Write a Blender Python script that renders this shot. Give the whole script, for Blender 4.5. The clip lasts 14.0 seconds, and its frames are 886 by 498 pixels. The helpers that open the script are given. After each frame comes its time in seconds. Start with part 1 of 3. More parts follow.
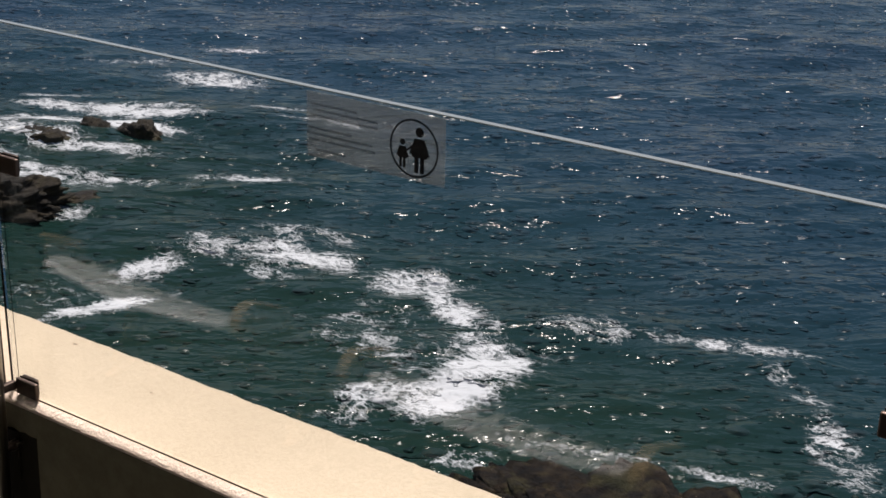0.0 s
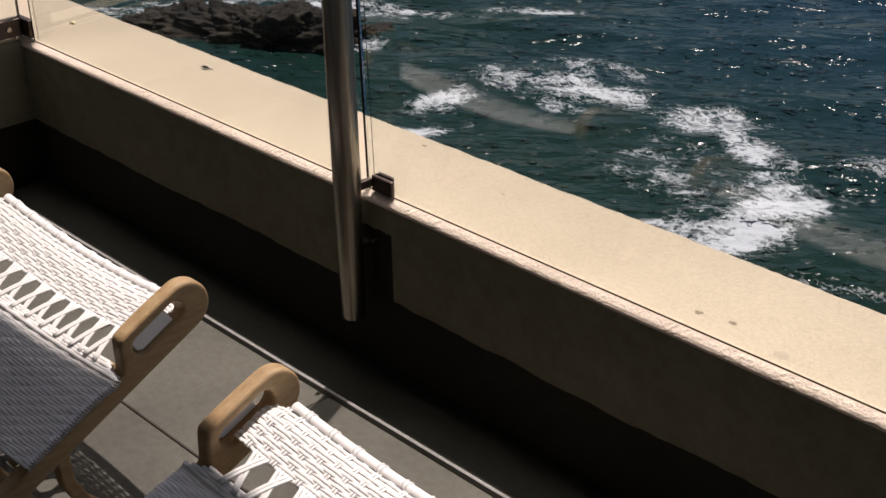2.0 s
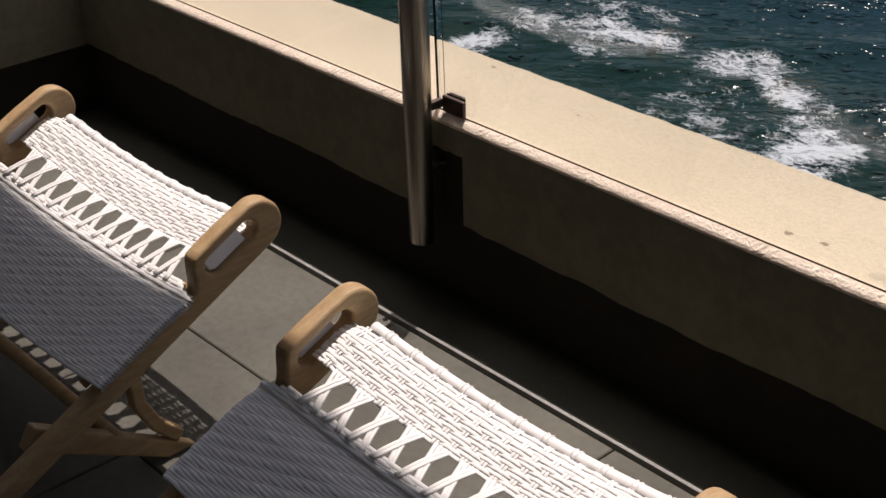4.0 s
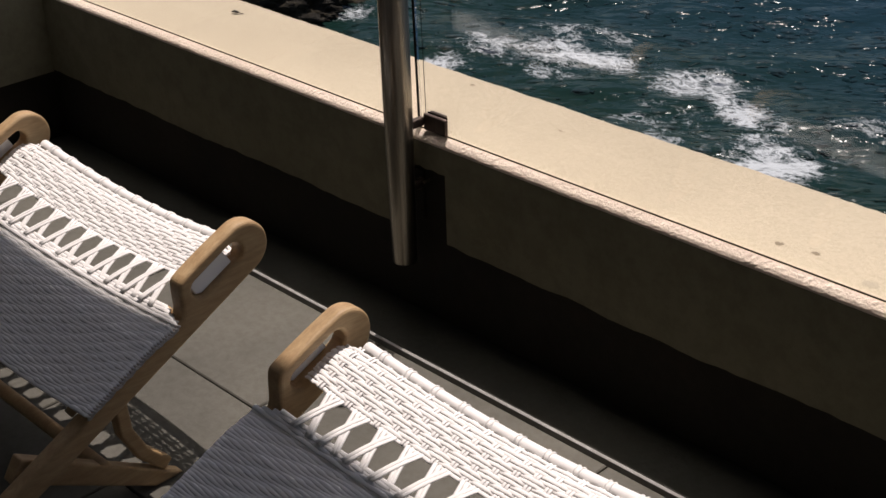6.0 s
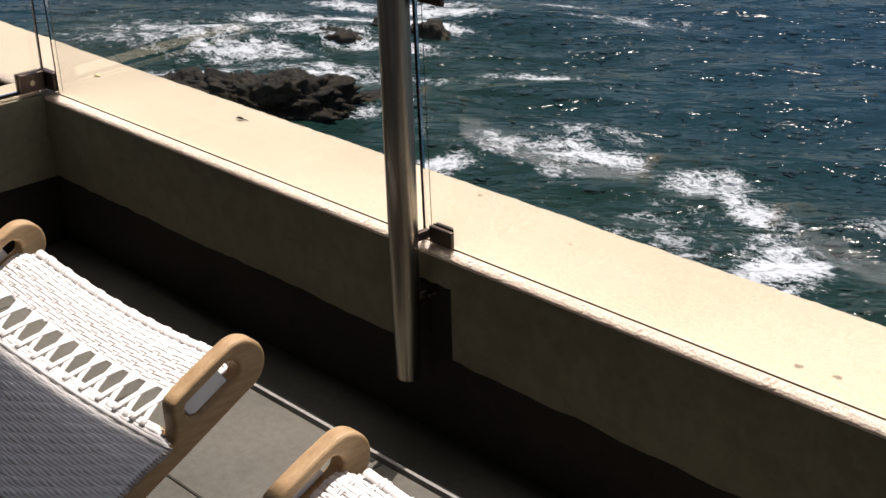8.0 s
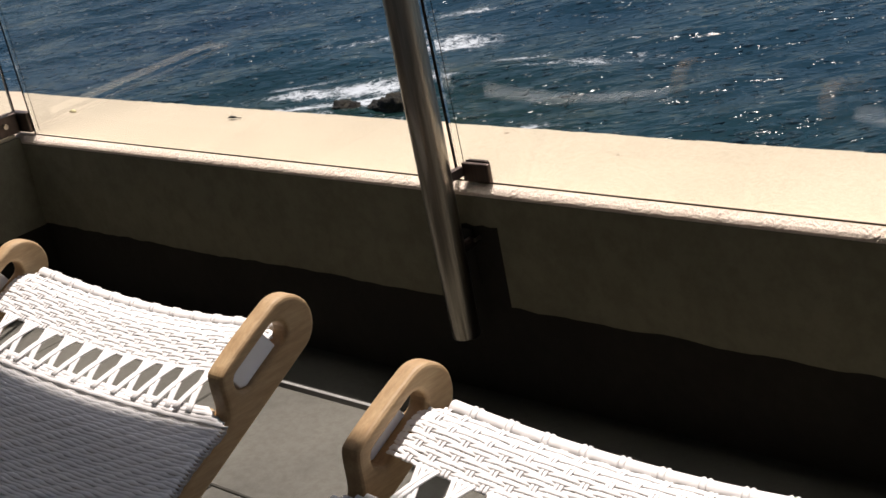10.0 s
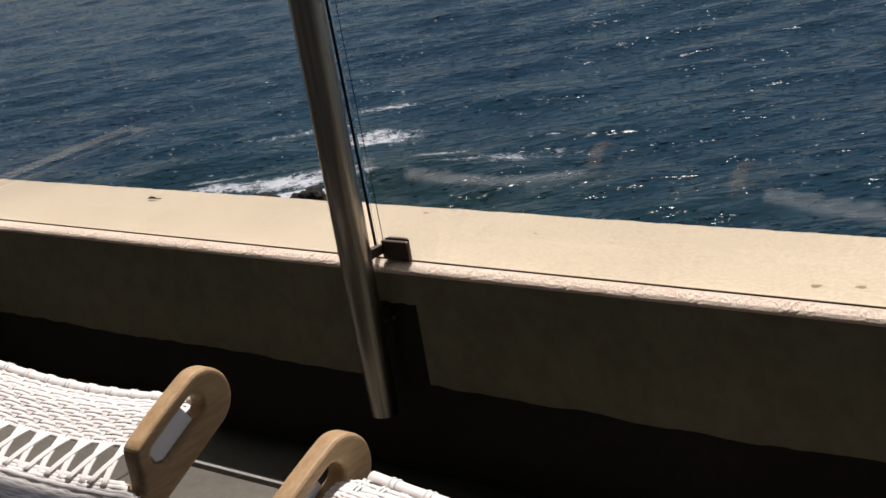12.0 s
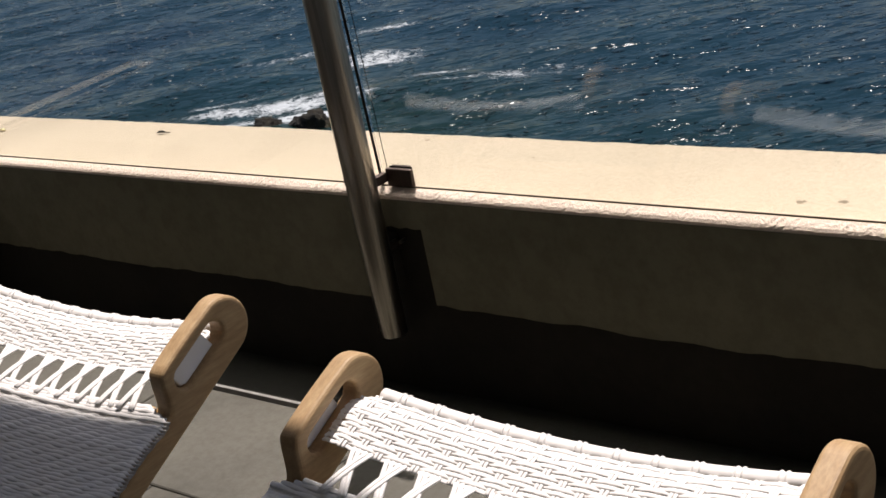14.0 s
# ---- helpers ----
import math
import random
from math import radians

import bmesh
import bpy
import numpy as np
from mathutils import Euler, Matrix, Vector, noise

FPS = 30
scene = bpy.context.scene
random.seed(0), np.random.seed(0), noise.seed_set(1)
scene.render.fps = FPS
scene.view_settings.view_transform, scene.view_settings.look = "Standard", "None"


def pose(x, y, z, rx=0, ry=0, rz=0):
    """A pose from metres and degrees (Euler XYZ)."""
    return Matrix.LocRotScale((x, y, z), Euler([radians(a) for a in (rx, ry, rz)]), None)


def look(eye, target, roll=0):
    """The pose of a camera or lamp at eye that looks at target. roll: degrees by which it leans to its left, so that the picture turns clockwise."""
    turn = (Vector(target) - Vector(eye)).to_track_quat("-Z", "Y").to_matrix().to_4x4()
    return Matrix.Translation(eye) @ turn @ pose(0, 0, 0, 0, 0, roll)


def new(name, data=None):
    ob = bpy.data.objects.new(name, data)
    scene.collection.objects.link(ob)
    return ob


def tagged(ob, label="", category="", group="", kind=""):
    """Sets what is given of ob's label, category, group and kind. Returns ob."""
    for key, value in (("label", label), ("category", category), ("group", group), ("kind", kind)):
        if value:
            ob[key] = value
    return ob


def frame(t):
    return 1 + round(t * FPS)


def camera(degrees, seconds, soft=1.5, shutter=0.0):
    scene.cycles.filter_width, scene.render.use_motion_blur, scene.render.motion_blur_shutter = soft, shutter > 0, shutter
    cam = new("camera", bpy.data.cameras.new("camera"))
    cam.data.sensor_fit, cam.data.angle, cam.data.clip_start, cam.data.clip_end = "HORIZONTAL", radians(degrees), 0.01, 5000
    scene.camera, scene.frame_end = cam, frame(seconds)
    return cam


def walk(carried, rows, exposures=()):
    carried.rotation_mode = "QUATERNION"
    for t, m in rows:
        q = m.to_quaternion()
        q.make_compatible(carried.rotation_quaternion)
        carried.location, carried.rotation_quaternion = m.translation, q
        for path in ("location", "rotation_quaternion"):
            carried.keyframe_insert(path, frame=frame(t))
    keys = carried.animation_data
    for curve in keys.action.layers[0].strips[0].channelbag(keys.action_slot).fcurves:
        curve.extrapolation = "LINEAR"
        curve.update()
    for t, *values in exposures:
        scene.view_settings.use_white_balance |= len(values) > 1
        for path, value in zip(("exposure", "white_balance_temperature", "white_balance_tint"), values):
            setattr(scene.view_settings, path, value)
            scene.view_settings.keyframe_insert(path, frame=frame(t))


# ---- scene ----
# x runs along the parapet, y points out to sea, z is up; the terrace floor is z = 0.
cam = camera(35.0, 14.0, soft=1.55)
# seconds, eye, target, roll
ROWS = [
    (0, (2.251, -1.57, 1.679), (1.168, -0.031, 0.999), 1.9),
    (0.5, (2.217, -1.594, 1.642), (1.045, -0.156, 0.894), 1.3),
    (1, (2.197, -1.622, 1.619), (0.961, -0.285, 0.791), -0.0),
    (1.5, (2.159, -1.63, 1.606), (0.871, -0.367, 0.742), -0.9),
    (2, (2.117, -1.634, 1.586), (0.796, -0.426, 0.694), -1.4),
    (2.5, (2.077, -1.661, 1.577), (0.751, -0.487, 0.648), -1.4),
    (3, (2.059, -1.66, 1.553), (0.722, -0.519, 0.598), -1.5),
    (5.5, (1.986, -1.707, 1.498), (0.697, -0.511, 0.545), -2.2),
    (6, (1.978, -1.707, 1.496), (0.687, -0.493, 0.567), -2.0),
    (6.5, (1.963, -1.709, 1.497), (0.673, -0.475, 0.596), -1.7),
    (7, (1.954, -1.702, 1.502), (0.657, -0.457, 0.626), -1.5),
    (7.5, (1.934, -1.671, 1.5), (0.617, -0.426, 0.655), -1.5),
    (8, (1.916, -1.634, 1.489), (0.575, -0.388, 0.684), -1.8),
    (10.5, (1.713, -1.628, 1.15), (0.372, -0.316, 0.459), -12.6),
    (11, (1.735, -1.656, 1.162), (0.425, -0.288, 0.518), -10.8),
    (11.5, (1.745, -1.656, 1.161), (0.46, -0.249, 0.552), -9.9),
    (12, (1.746, -1.651, 1.158), (0.468, -0.234, 0.559), -9.9),
    (12.5, (1.751, -1.655, 1.165), (0.468, -0.225, 0.607), -10.1),
    (13, (1.756, -1.662, 1.174), (0.471, -0.238, 0.608), -10.3),
    (13.5, (1.791, -1.697, 1.195), (0.513, -0.294, 0.563), -11.0),
    (14, (1.812, -1.718, 1.201), (0.539, -0.347, 0.496), -11.8),
]
walk(cam, [(t, look(eye, target, roll)) for t, eye, target, roll in ROWS], exposures=[(0.0, 0.05, 6700, 19), (0.5, -0.15, 6700, 19), (1.0, -0.26, 6700, 19), (1.5, -0.20, 6700, 19), (3.0, -0.12, 6700, 19), (5.5, -0.26, 6700, 19), (6.5, -0.14, 6700, 19), (7.5, 0.20, 6650, 18), (8.2, 0.34, 6650, 18), (10.5, 0.12, 6600, 17), (11.0, -0.04, 6600, 18), (12.0, -0.09, 6600, 18), (12.5, 0.10, 6600, 17), (13.5, 0.25, 6600, 17), (14.0, 0.12, 6600, 17)])

# ---- light ----
SUN_UP, SUN_LEFT = 71.6, 24.0  # elevation; degrees to the left of straight out to sea
world = bpy.data.worlds.new("sky")
scene.world = world
world.use_nodes = True
wn = world.node_tree
sky = wn.nodes.new("ShaderNodeTexSky")
sky.sky_type, sky.sun_disc = "NISHITA", False
sky.sun_elevation, sky.sun_rotation = radians(SUN_UP), radians(-SUN_LEFT)
wn.links.new(sky.outputs[0], wn.nodes["Background"].inputs[0])
wn.nodes["Background"].inputs[1].default_value = 0.078
sun_data = bpy.data.lights.new("sun", "SUN")
sun_data.energy, sun_data.angle, sun_data.color = 4.7, radians(0.55), (1.0, 0.945, 0.87)
sun = new("sun", sun_data)
toward = Vector((-math.sin(radians(SUN_LEFT)) * math.cos(radians(SUN_UP)), math.cos(radians(SUN_LEFT)) * math.cos(radians(SUN_UP)), math.sin(radians(SUN_UP))))
sun.matrix_world = look(toward * 40, (0, 0, 0))


# ---- materials ----
def mat(name, rough=0.6, metal=0.0):
    m = bpy.data.materials.new(name)
    m.use_nodes = True
    b = m.node_tree.nodes["Principled BSDF"]
    b.inputs["Roughness"].default_value, b.inputs["Metallic"].default_value = rough, metal
    return m, m.node_tree, b


def node(nt, kind, **inputs):
    n = nt.nodes.new(kind)
    for key, value in inputs.items():
        n.inputs[key.replace("_", " ")].default_value = value
    return n


def coords(nt, scale=(1, 1, 1)):
    c = nt.nodes.new("ShaderNodeTexCoord")
    m = nt.nodes.new("ShaderNodeMapping")
    m.inputs["Scale"].default_value = scale
    nt.links.new(c.outputs["Object"], m.inputs[0])
    return m.outputs[0]


def noisy(nt, vec, scale, detail=4.0, rough=0.55):
    n = node(nt, "ShaderNodeTexNoise", Scale=scale, Detail=detail, Roughness=rough)
    nt.links.new(vec, n.inputs["Vector"])
    return n.outputs["Fac"]


def ramp(nt, fac, stops):
    r = nt.nodes.new("ShaderNodeValToRGB")
    while len(r.color_ramp.elements) < len(stops):
        r.color_ramp.elements.new(0.5)
    for e, (p, c) in zip(r.color_ramp.elements, stops):
        e.position, e.color = p, (*c, 1) if len(c) == 3 else c
    nt.links.new(fac, r.inputs[0])
    return r.outputs[0]


def blend(nt, fac, a, b, how="MIX"):
    m = nt.nodes.new("ShaderNodeMix")
    m.data_type, m.blend_type = "RGBA", how
    for sock, v in ((m.inputs[0], fac), (m.inputs[6], a), (m.inputs[7], b)):
        if isinstance(v, bpy.types.NodeSocket):
            nt.links.new(v, sock)
        else:
            sock.default_value = v if isinstance(v, float) else (*v, 1)
    return m.outputs[2]


def bumped(nt, b, height, strength, dist):
    n = node(nt, "ShaderNodeBump", Strength=strength, Distance=dist)
    nt.links.new(height, n.inputs["Height"])
    nt.links.new(n.outputs[0], b.inputs["Normal"])
    return n


def plaster(name, light, dark, grain, bump, gloss=0.5):
    m, nt, b = mat(name, 0.9)
    b.inputs["Specular IOR Level"].default_value = gloss
    v = coords(nt)
    base = ramp(nt, noisy(nt, v, 2.3, 6, 0.6), [(0.3, dark), (0.7, light)])
    speck = ramp(nt, noisy(nt, v, grain, 3, 0.7), [(0.36, (0.72, 0.70, 0.66)), (0.6, (1, 1, 1))])
    nt.links.new(blend(nt, 0.55, base, speck, "MULTIPLY"), b.inputs["Base Color"])
    bumped(nt, b, noisy(nt, v, grain, 5, 0.7), bump, 0.004)
    return m


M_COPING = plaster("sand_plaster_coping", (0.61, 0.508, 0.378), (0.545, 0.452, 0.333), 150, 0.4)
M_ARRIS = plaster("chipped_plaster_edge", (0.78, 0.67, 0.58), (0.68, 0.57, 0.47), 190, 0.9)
# parapet's inner face: darker than the coping, its shade put into the colour
M_WALL = plaster("shaded_plaster", (0.198, 0.185, 0.129), (0.156, 0.146, 0.101), 26, 0.6, 0.2)
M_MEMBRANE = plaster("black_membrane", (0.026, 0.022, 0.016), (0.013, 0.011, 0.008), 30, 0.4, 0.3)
M_TILE = plaster("grey_stone_tile", (0.130, 0.124, 0.104), (0.076, 0.073, 0.061), 55, 0.15)
M_GROUT = plaster("brown_grout", (0.080, 0.073, 0.061), (0.058, 0.053, 0.045), 90, 0.3, 0.3)
# floor at the wall's foot: the parapet's shadow is put into this near-black colour
M_FLOOR_SHADE = plaster("shaded_floor_strip", (0.031, 0.030, 0.023), (0.019, 0.019, 0.015), 60, 0.3, 0.3)
M_SOFFIT = plaster("grey_soffit", (0.62, 0.61, 0.585), (0.56, 0.55, 0.53), 20, 0.2)
M_FACADE = plaster("sand_facade", (0.58, 0.55, 0.50), (0.52, 0.49, 0.445), 12, 0.3)


def make_steel(name, tint, rough, streak):
    m, nt, b = mat(name, rough, 1.0)
    v = coords(nt, (60, 60, 1.2))
    f = noisy(nt, v, 3.0, 5, 0.6)
    nt.links.new(ramp(nt, f, [(0.3, tuple(c * streak for c in tint)), (0.7, tint)]), b.inputs["Base Color"])
    bumped(nt, b, f, 0.08, 0.001)
    return m


M_STEEL = make_steel("brushed_steel", (0.38, 0.345, 0.29), 0.32, 0.55)
M_CLAMP = make_steel("dull_clamp_metal", (0.13, 0.10, 0.085), 0.5, 0.7)
M_STRIP = plaster("weathered_aluminium", (0.30, 0.295, 0.28), (0.22, 0.215, 0.205), 40, 0.1)


def make_wood():
    m, nt, b = mat("teak", 0.55)
    v = coords(nt, (9, 2.2, 9))
    grain = noisy(nt, v, 6.0, 6, 0.65)
    fine = noisy(nt, coords(nt, (70, 8, 70)), 4.0, 3, 0.6)
    c = ramp(nt, grain, [(0.3, (0.40, 0.25, 0.118)), (0.5, (0.49, 0.325, 0.165)), (0.72, (0.56, 0.395, 0.215))])
    nt.links.new(blend(nt, 0.35, c, ramp(nt, fine, [(0.35, (0.55, 0.5, 0.45)), (0.65, (1, 1, 1))]), "MULTIPLY"), b.inputs["Base Color"])
    bumped(nt, b, fine, 0.12, 0.002)
    return m


M_WOOD = make_wood()


def make_cord():
    m, nt, b = mat("white_cord", 0.6)
    v = coords(nt)
    c = ramp(nt, noisy(nt, v, 24.0, 4), [(0.3, (0.90, 0.875, 0.845)), (0.7, (0.95, 0.93, 0.905))])
    nt.links.new(c, b.inputs["Base Color"])
    bumped(nt, b, noisy(nt, v, 420.0, 2), 0.2, 0.001)
    return m


M_CORD = make_cord()


def make_glass():
    m, nt, b = mat("clear_glass", 0.0)
    b.inputs["Base Color"].default_value = (0.93, 0.97, 0.955, 1)
    b.inputs["Transmission Weight"].default_value = 1.0
    b.inputs["IOR"].default_value = 1.45
    b.inputs["Roughness"].default_value = 0.0
    return m


M_GLASS = make_glass()


def make_edge():
    m, nt, b = mat("polished_glass_edge", 0.18)
    b.inputs["Base Color"].default_value = (0.30, 0.34, 0.335, 1)
    b.inputs["Transmission Weight"].default_value = 0.35
    b.inputs["IOR"].default_value = 1.5
    return m


M_EDGE = make_edge()
M_SEAL, _nt, _b = mat("black_rubber", 0.95)
_b.inputs["Base Color"].default_value = (0.020, 0.017, 0.014, 1)
_b.inputs["Specular IOR Level"].default_value = 0.1
M_GASKET, _nt, _b = mat("brown_rubber", 0.9)
_b.inputs["Base Color"].default_value = (0.085, 0.066, 0.050, 1)
M_FILM, _nt, _b = mat("frosted_film", 0.45)
_b.inputs["Base Color"].default_value = (0.62, 0.63, 0.62, 1)
_b.inputs["Alpha"].default_value = 0.30
M_INK, _nt, _b = mat("black_ink", 0.55)
_b.inputs["Base Color"].default_value = (0.006, 0.007, 0.008, 1)
M_INKPALE, _nt, _b = mat("faded_ink", 0.6)
_b.inputs["Base Color"].default_value = (0.03, 0.035, 0.04, 1)
_b.inputs["Alpha"].default_value = 0.26
M_FAINT, _nt, _b = mat("faint_stain", 0.9)
_b.inputs["Base Color"].default_value = (0.46, 0.385, 0.285, 1)
M_STAIN, _nt, _b = mat("grey_droppings", 0.9)
_b.inputs["Base Color"].default_value = (0.26, 0.205, 0.14, 1)


def make_rock():
    m, nt, b = mat("wet_rock", 0.55)
    b.inputs["Specular IOR Level"].default_value = 0.25
    v = coords(nt)
    a = noisy(nt, v, 2.2, 9, 0.70)
    c = ramp(nt, a, [(0.34, (0.005, 0.004, 0.003)), (0.48, (0.022, 0.017, 0.011)), (0.58, (0.044, 0.033, 0.018)), (0.70, (0.060, 0.058, 0.024))])
    nt.links.new(c, b.inputs["Base Color"])
    bumped(nt, b, noisy(nt, v, 5.0, 8, 0.7), 0.9, 0.15)
    return m


M_ROCK = make_rock()


def make_shelf():
    m, nt, b = mat("weedy_rock", 0.75)
    b.inputs["Specular IOR Level"].default_value = 0.2
    v = coords(nt)
    a = noisy(nt, v, 2.6, 9, 0.72)
    c = ramp(nt, a, [(0.40, (0.002, 0.0015, 0.001)), (0.49, (0.014, 0.009, 0.005)), (0.58, (0.040, 0.026, 0.013)), (0.72, (0.090, 0.064, 0.036))])
    weed = ramp(nt, noisy(nt, v, 1.3, 6, 0.7), [(0.50, (0, 0, 0)), (0.62, (0.75, 0.75, 0.75))])
    nt.links.new(blend(nt, weed, c, blend(nt, 0.6, c, (0.040, 0.046, 0.014))), b.inputs["Base Color"])
    bumped(nt, b, noisy(nt, v, 3.4, 8, 0.65), 1.0, 0.35)
    return m


M_SHELF = make_shelf()


def make_water():
    m, nt, b = mat("sea_water", 0.16)
    b.inputs["IOR"].default_value = 1.33
    b.inputs["Specular IOR Level"].default_value = 0.13
    v = coords(nt)
    big = noisy(nt, v, 0.10, 4, 0.5)
    deep = ramp(nt, big, [(0.3, (0.007, 0.025, 0.044)), (0.7, (0.010, 0.035, 0.053))])
    at = nt.nodes.new("ShaderNodeAttribute")
    at.attribute_name = "shallow"
    tint = blend(nt, at.outputs["Fac"], deep, (0.008, 0.025, 0.019))
    # foam: clotted in the middle, torn and laced at the rim
    fo = nt.nodes.new("ShaderNodeAttribute")
    fo.attribute_name = "foam"
    stretch = coords(nt, (1.0, 1.3, 1.0))
    warp = node(nt, "ShaderNodeTexNoise", Scale=1.1, Detail=6.0, Roughness=0.65)
    nt.links.new(stretch, warp.inputs["Vector"])
    vm = nt.nodes.new("ShaderNodeVectorMath")
    vm.operation = "MULTIPLY_ADD"
    nt.links.new(warp.outputs["Color"], vm.inputs[0])
    vm.inputs[1].default_value = (1.5, 1.5, 1.5)
    nt.links.new(stretch, vm.inputs[2])
    vor = node(nt, "ShaderNodeTexVoronoi", Scale=4.6)
    vor.feature = "DISTANCE_TO_EDGE"
    nt.links.new(vm.outputs[0], vor.inputs["Vector"])
    lace = ramp(nt, vor.outputs["Distance"], [(0.0, (1, 1, 1)), (0.2, (0, 0, 0))])
    n1 = noisy(nt, vm.outputs[0], 1.7, 9, 0.72)

    def math_node(how, a, b_):
        n = nt.nodes.new("ShaderNodeMath")
        n.operation = how
        for sock, val in zip(n.inputs, (a, b_)):
            if isinstance(val, float):
                sock.default_value = val
            else:
                nt.links.new(val, sock)
        return n.outputs[0]

    rough_n = math_node("MULTIPLY", math_node("SUBTRACT", n1, 0.5), 1.9)
    total = math_node("ADD", math_node("ADD", math_node("ADD", rough_n, 0.445), math_node("MULTIPLY", lace, 0.24)), fo.outputs["Fac"])
    half = math_node("MULTIPLY", total, 0.5)
    mask = ramp(nt, half, [(0.475, (0, 0, 0)), (0.545, (0.34, 0.34, 0.34)), (0.64, (1, 1, 1))])
    nt.links.new(blend(nt, mask, tint, (0.56, 0.58, 0.60)), b.inputs["Base Color"])
    # ripples: long crests across the wind, chop, and fine wrinkles
    turn = nt.nodes.new("ShaderNodeMapping")
    turn.inputs["Rotation"].default_value = (0, 0, radians(-38))
    nt.links.new(v, turn.inputs[0])

    def along(stretch_by):
        n = nt.nodes.new("ShaderNodeMapping")
        n.inputs["Scale"].default_value = (1.0, stretch_by, 1.0)
        nt.links.new(turn.outputs[0], n.inputs[0])
        return n.outputs[0]

    swell = noisy(nt, along(2.6), 0.55, 2, 0.5)
    rip = noisy(nt, along(2.4), 1.5, 2, 0.5)
    chop = noisy(nt, along(1.7), 6.0, 2, 0.5)
    # scattered steep wavelets, gathered where a gust roughens the water
    peak = ramp(nt, noisy(nt, along(1.5), 4.0, 1, 0.5), [(0.63, (0, 0, 0)), (0.83, (1, 1, 1))])
    gust = ramp(nt, noisy(nt, along(3.0), 0.8, 3, 0.6), [(0.35, (0.04,) * 3), (0.49, (1, 1, 1))])
    # sharp little crests, here and there one, that catch the sun
    cells = node(nt, "ShaderNodeTexVoronoi", Scale=1.7)
    nt.links.new(along(1.5), cells.inputs["Vector"])
    split = nt.nodes.new("ShaderNodeSeparateColor")
    nt.links.new(cells.outputs["Color"], split.inputs[0])
    picked = ramp(nt, split.outputs[0], [(0.10, (0, 0, 0)), (0.12, (1, 1, 1))])
    cap = math_node("POWER", ramp(nt, cells.outputs["Distance"], [(0.0, (1, 1, 1)), (0.33, (0, 0, 0))]), 1.3)
    crest = math_node("MULTIPLY", math_node("MULTIPLY", cap, picked), gust)
    fine = math_node("ADD", math_node("MULTIPLY", chop, 0.05), math_node("ADD", math_node("MULTIPLY", math_node("MULTIPLY", peak, gust), 0.55), math_node("MULTIPLY", crest, 0.44)))
    h = math_node("ADD", math_node("ADD", math_node("MULTIPLY", rip, 0.17), fine), math_node("MULTIPLY", swell, 0.46))
    sharp = ramp(nt, crest, [(0.0, (0, 0, 0)), (0.1, (1, 1, 1))])
    calm = math_node("MAXIMUM", ramp(nt, mask, [(0.0, (0.10,) * 3), (0.6, (0.75,) * 3)]), math_node("MULTIPLY", sharp, 0.35))
    nt.links.new(math_node("ADD", math_node("MULTIPLY", sharp, 0.40), 0.13), b.inputs["Specular IOR Level"])
    nt.links.new(calm, b.inputs["Roughness"])
    bumped(nt, b, h, 1.0, 0.42)
    return m


M_WATER = make_water()


# ---- mesh helpers ----
def link(name, bm, material, parent=None, label="", smooth=False):
    me = bpy.data.meshes.new(name)
    bm.to_mesh(me)
    bm.free()
    me.materials.append(material)
    if smooth:
        me.polygons.foreach_set("use_smooth", [True] * len(me.polygons))
    ob = new(name, me)
    if parent is not None:
        ob.parent = parent
    if label:
        ob["label"] = label
    return ob


def part(name, bm, material, parent, label="", smooth=False):
    return link(name, bm, material, parent, label, smooth)


def empty(name, at=(0, 0, 0)):
    ob = new(name)
    ob.location = at
    ob.empty_display_size = 0.1
    return ob


def box(x0, x1, y0, y1, z0, z1, bevel=0.0, segs=2, bm=None):
    out = bm or bmesh.new()
    vs = [out.verts.new((x, y, z)) for z in (z0, z1) for y in (y0, y1) for x in (x0, x1)]
    fs = [out.faces.new([vs[i] for i in f]) for f in ((0, 2, 3, 1), (4, 5, 7, 6), (0, 1, 5, 4), (2, 6, 7, 3), (0, 4, 6, 2), (1, 3, 7, 5))]
    if bevel:
        es = {e for f in fs for e in f.edges}
        bmesh.ops.bevel(out, geom=list(es), offset=bevel, segments=segs, profile=0.5, affect="EDGES")
    return out


def tube(bm, pts, r, sides=8, flat=1.0, up=Vector((0, 0, 1)), caps=True):
    """A swept tube of radius r (a number or one per point); flat squashes it along up."""
    pts = [Vector(p) for p in pts]
    rings = []
    for i, p in enumerate(pts):
        d = (pts[min(i + 1, len(pts) - 1)] - pts[max(i - 1, 0)]).normalized()
        side = d.cross(up)
        if side.length < 1e-4:
            side = d.cross(Vector((0, 1, 0)))
        side.normalize()
        top = side.cross(d).normalized()
        rr = r[i] if isinstance(r, (list, tuple)) else r
        rings.append([bm.verts.new(p + side * rr * math.cos(a) + top * rr * flat * math.sin(a)) for a in (2 * math.pi * k / sides for k in range(sides))])
    for a, b in zip(rings, rings[1:]):
        for k in range(sides):
            bm.faces.new((a[k], a[(k + 1) % sides], b[(k + 1) % sides], b[k]))
    if caps:
        bm.faces.new(list(reversed(rings[0])))
        bm.faces.new(rings[-1])
    return bm


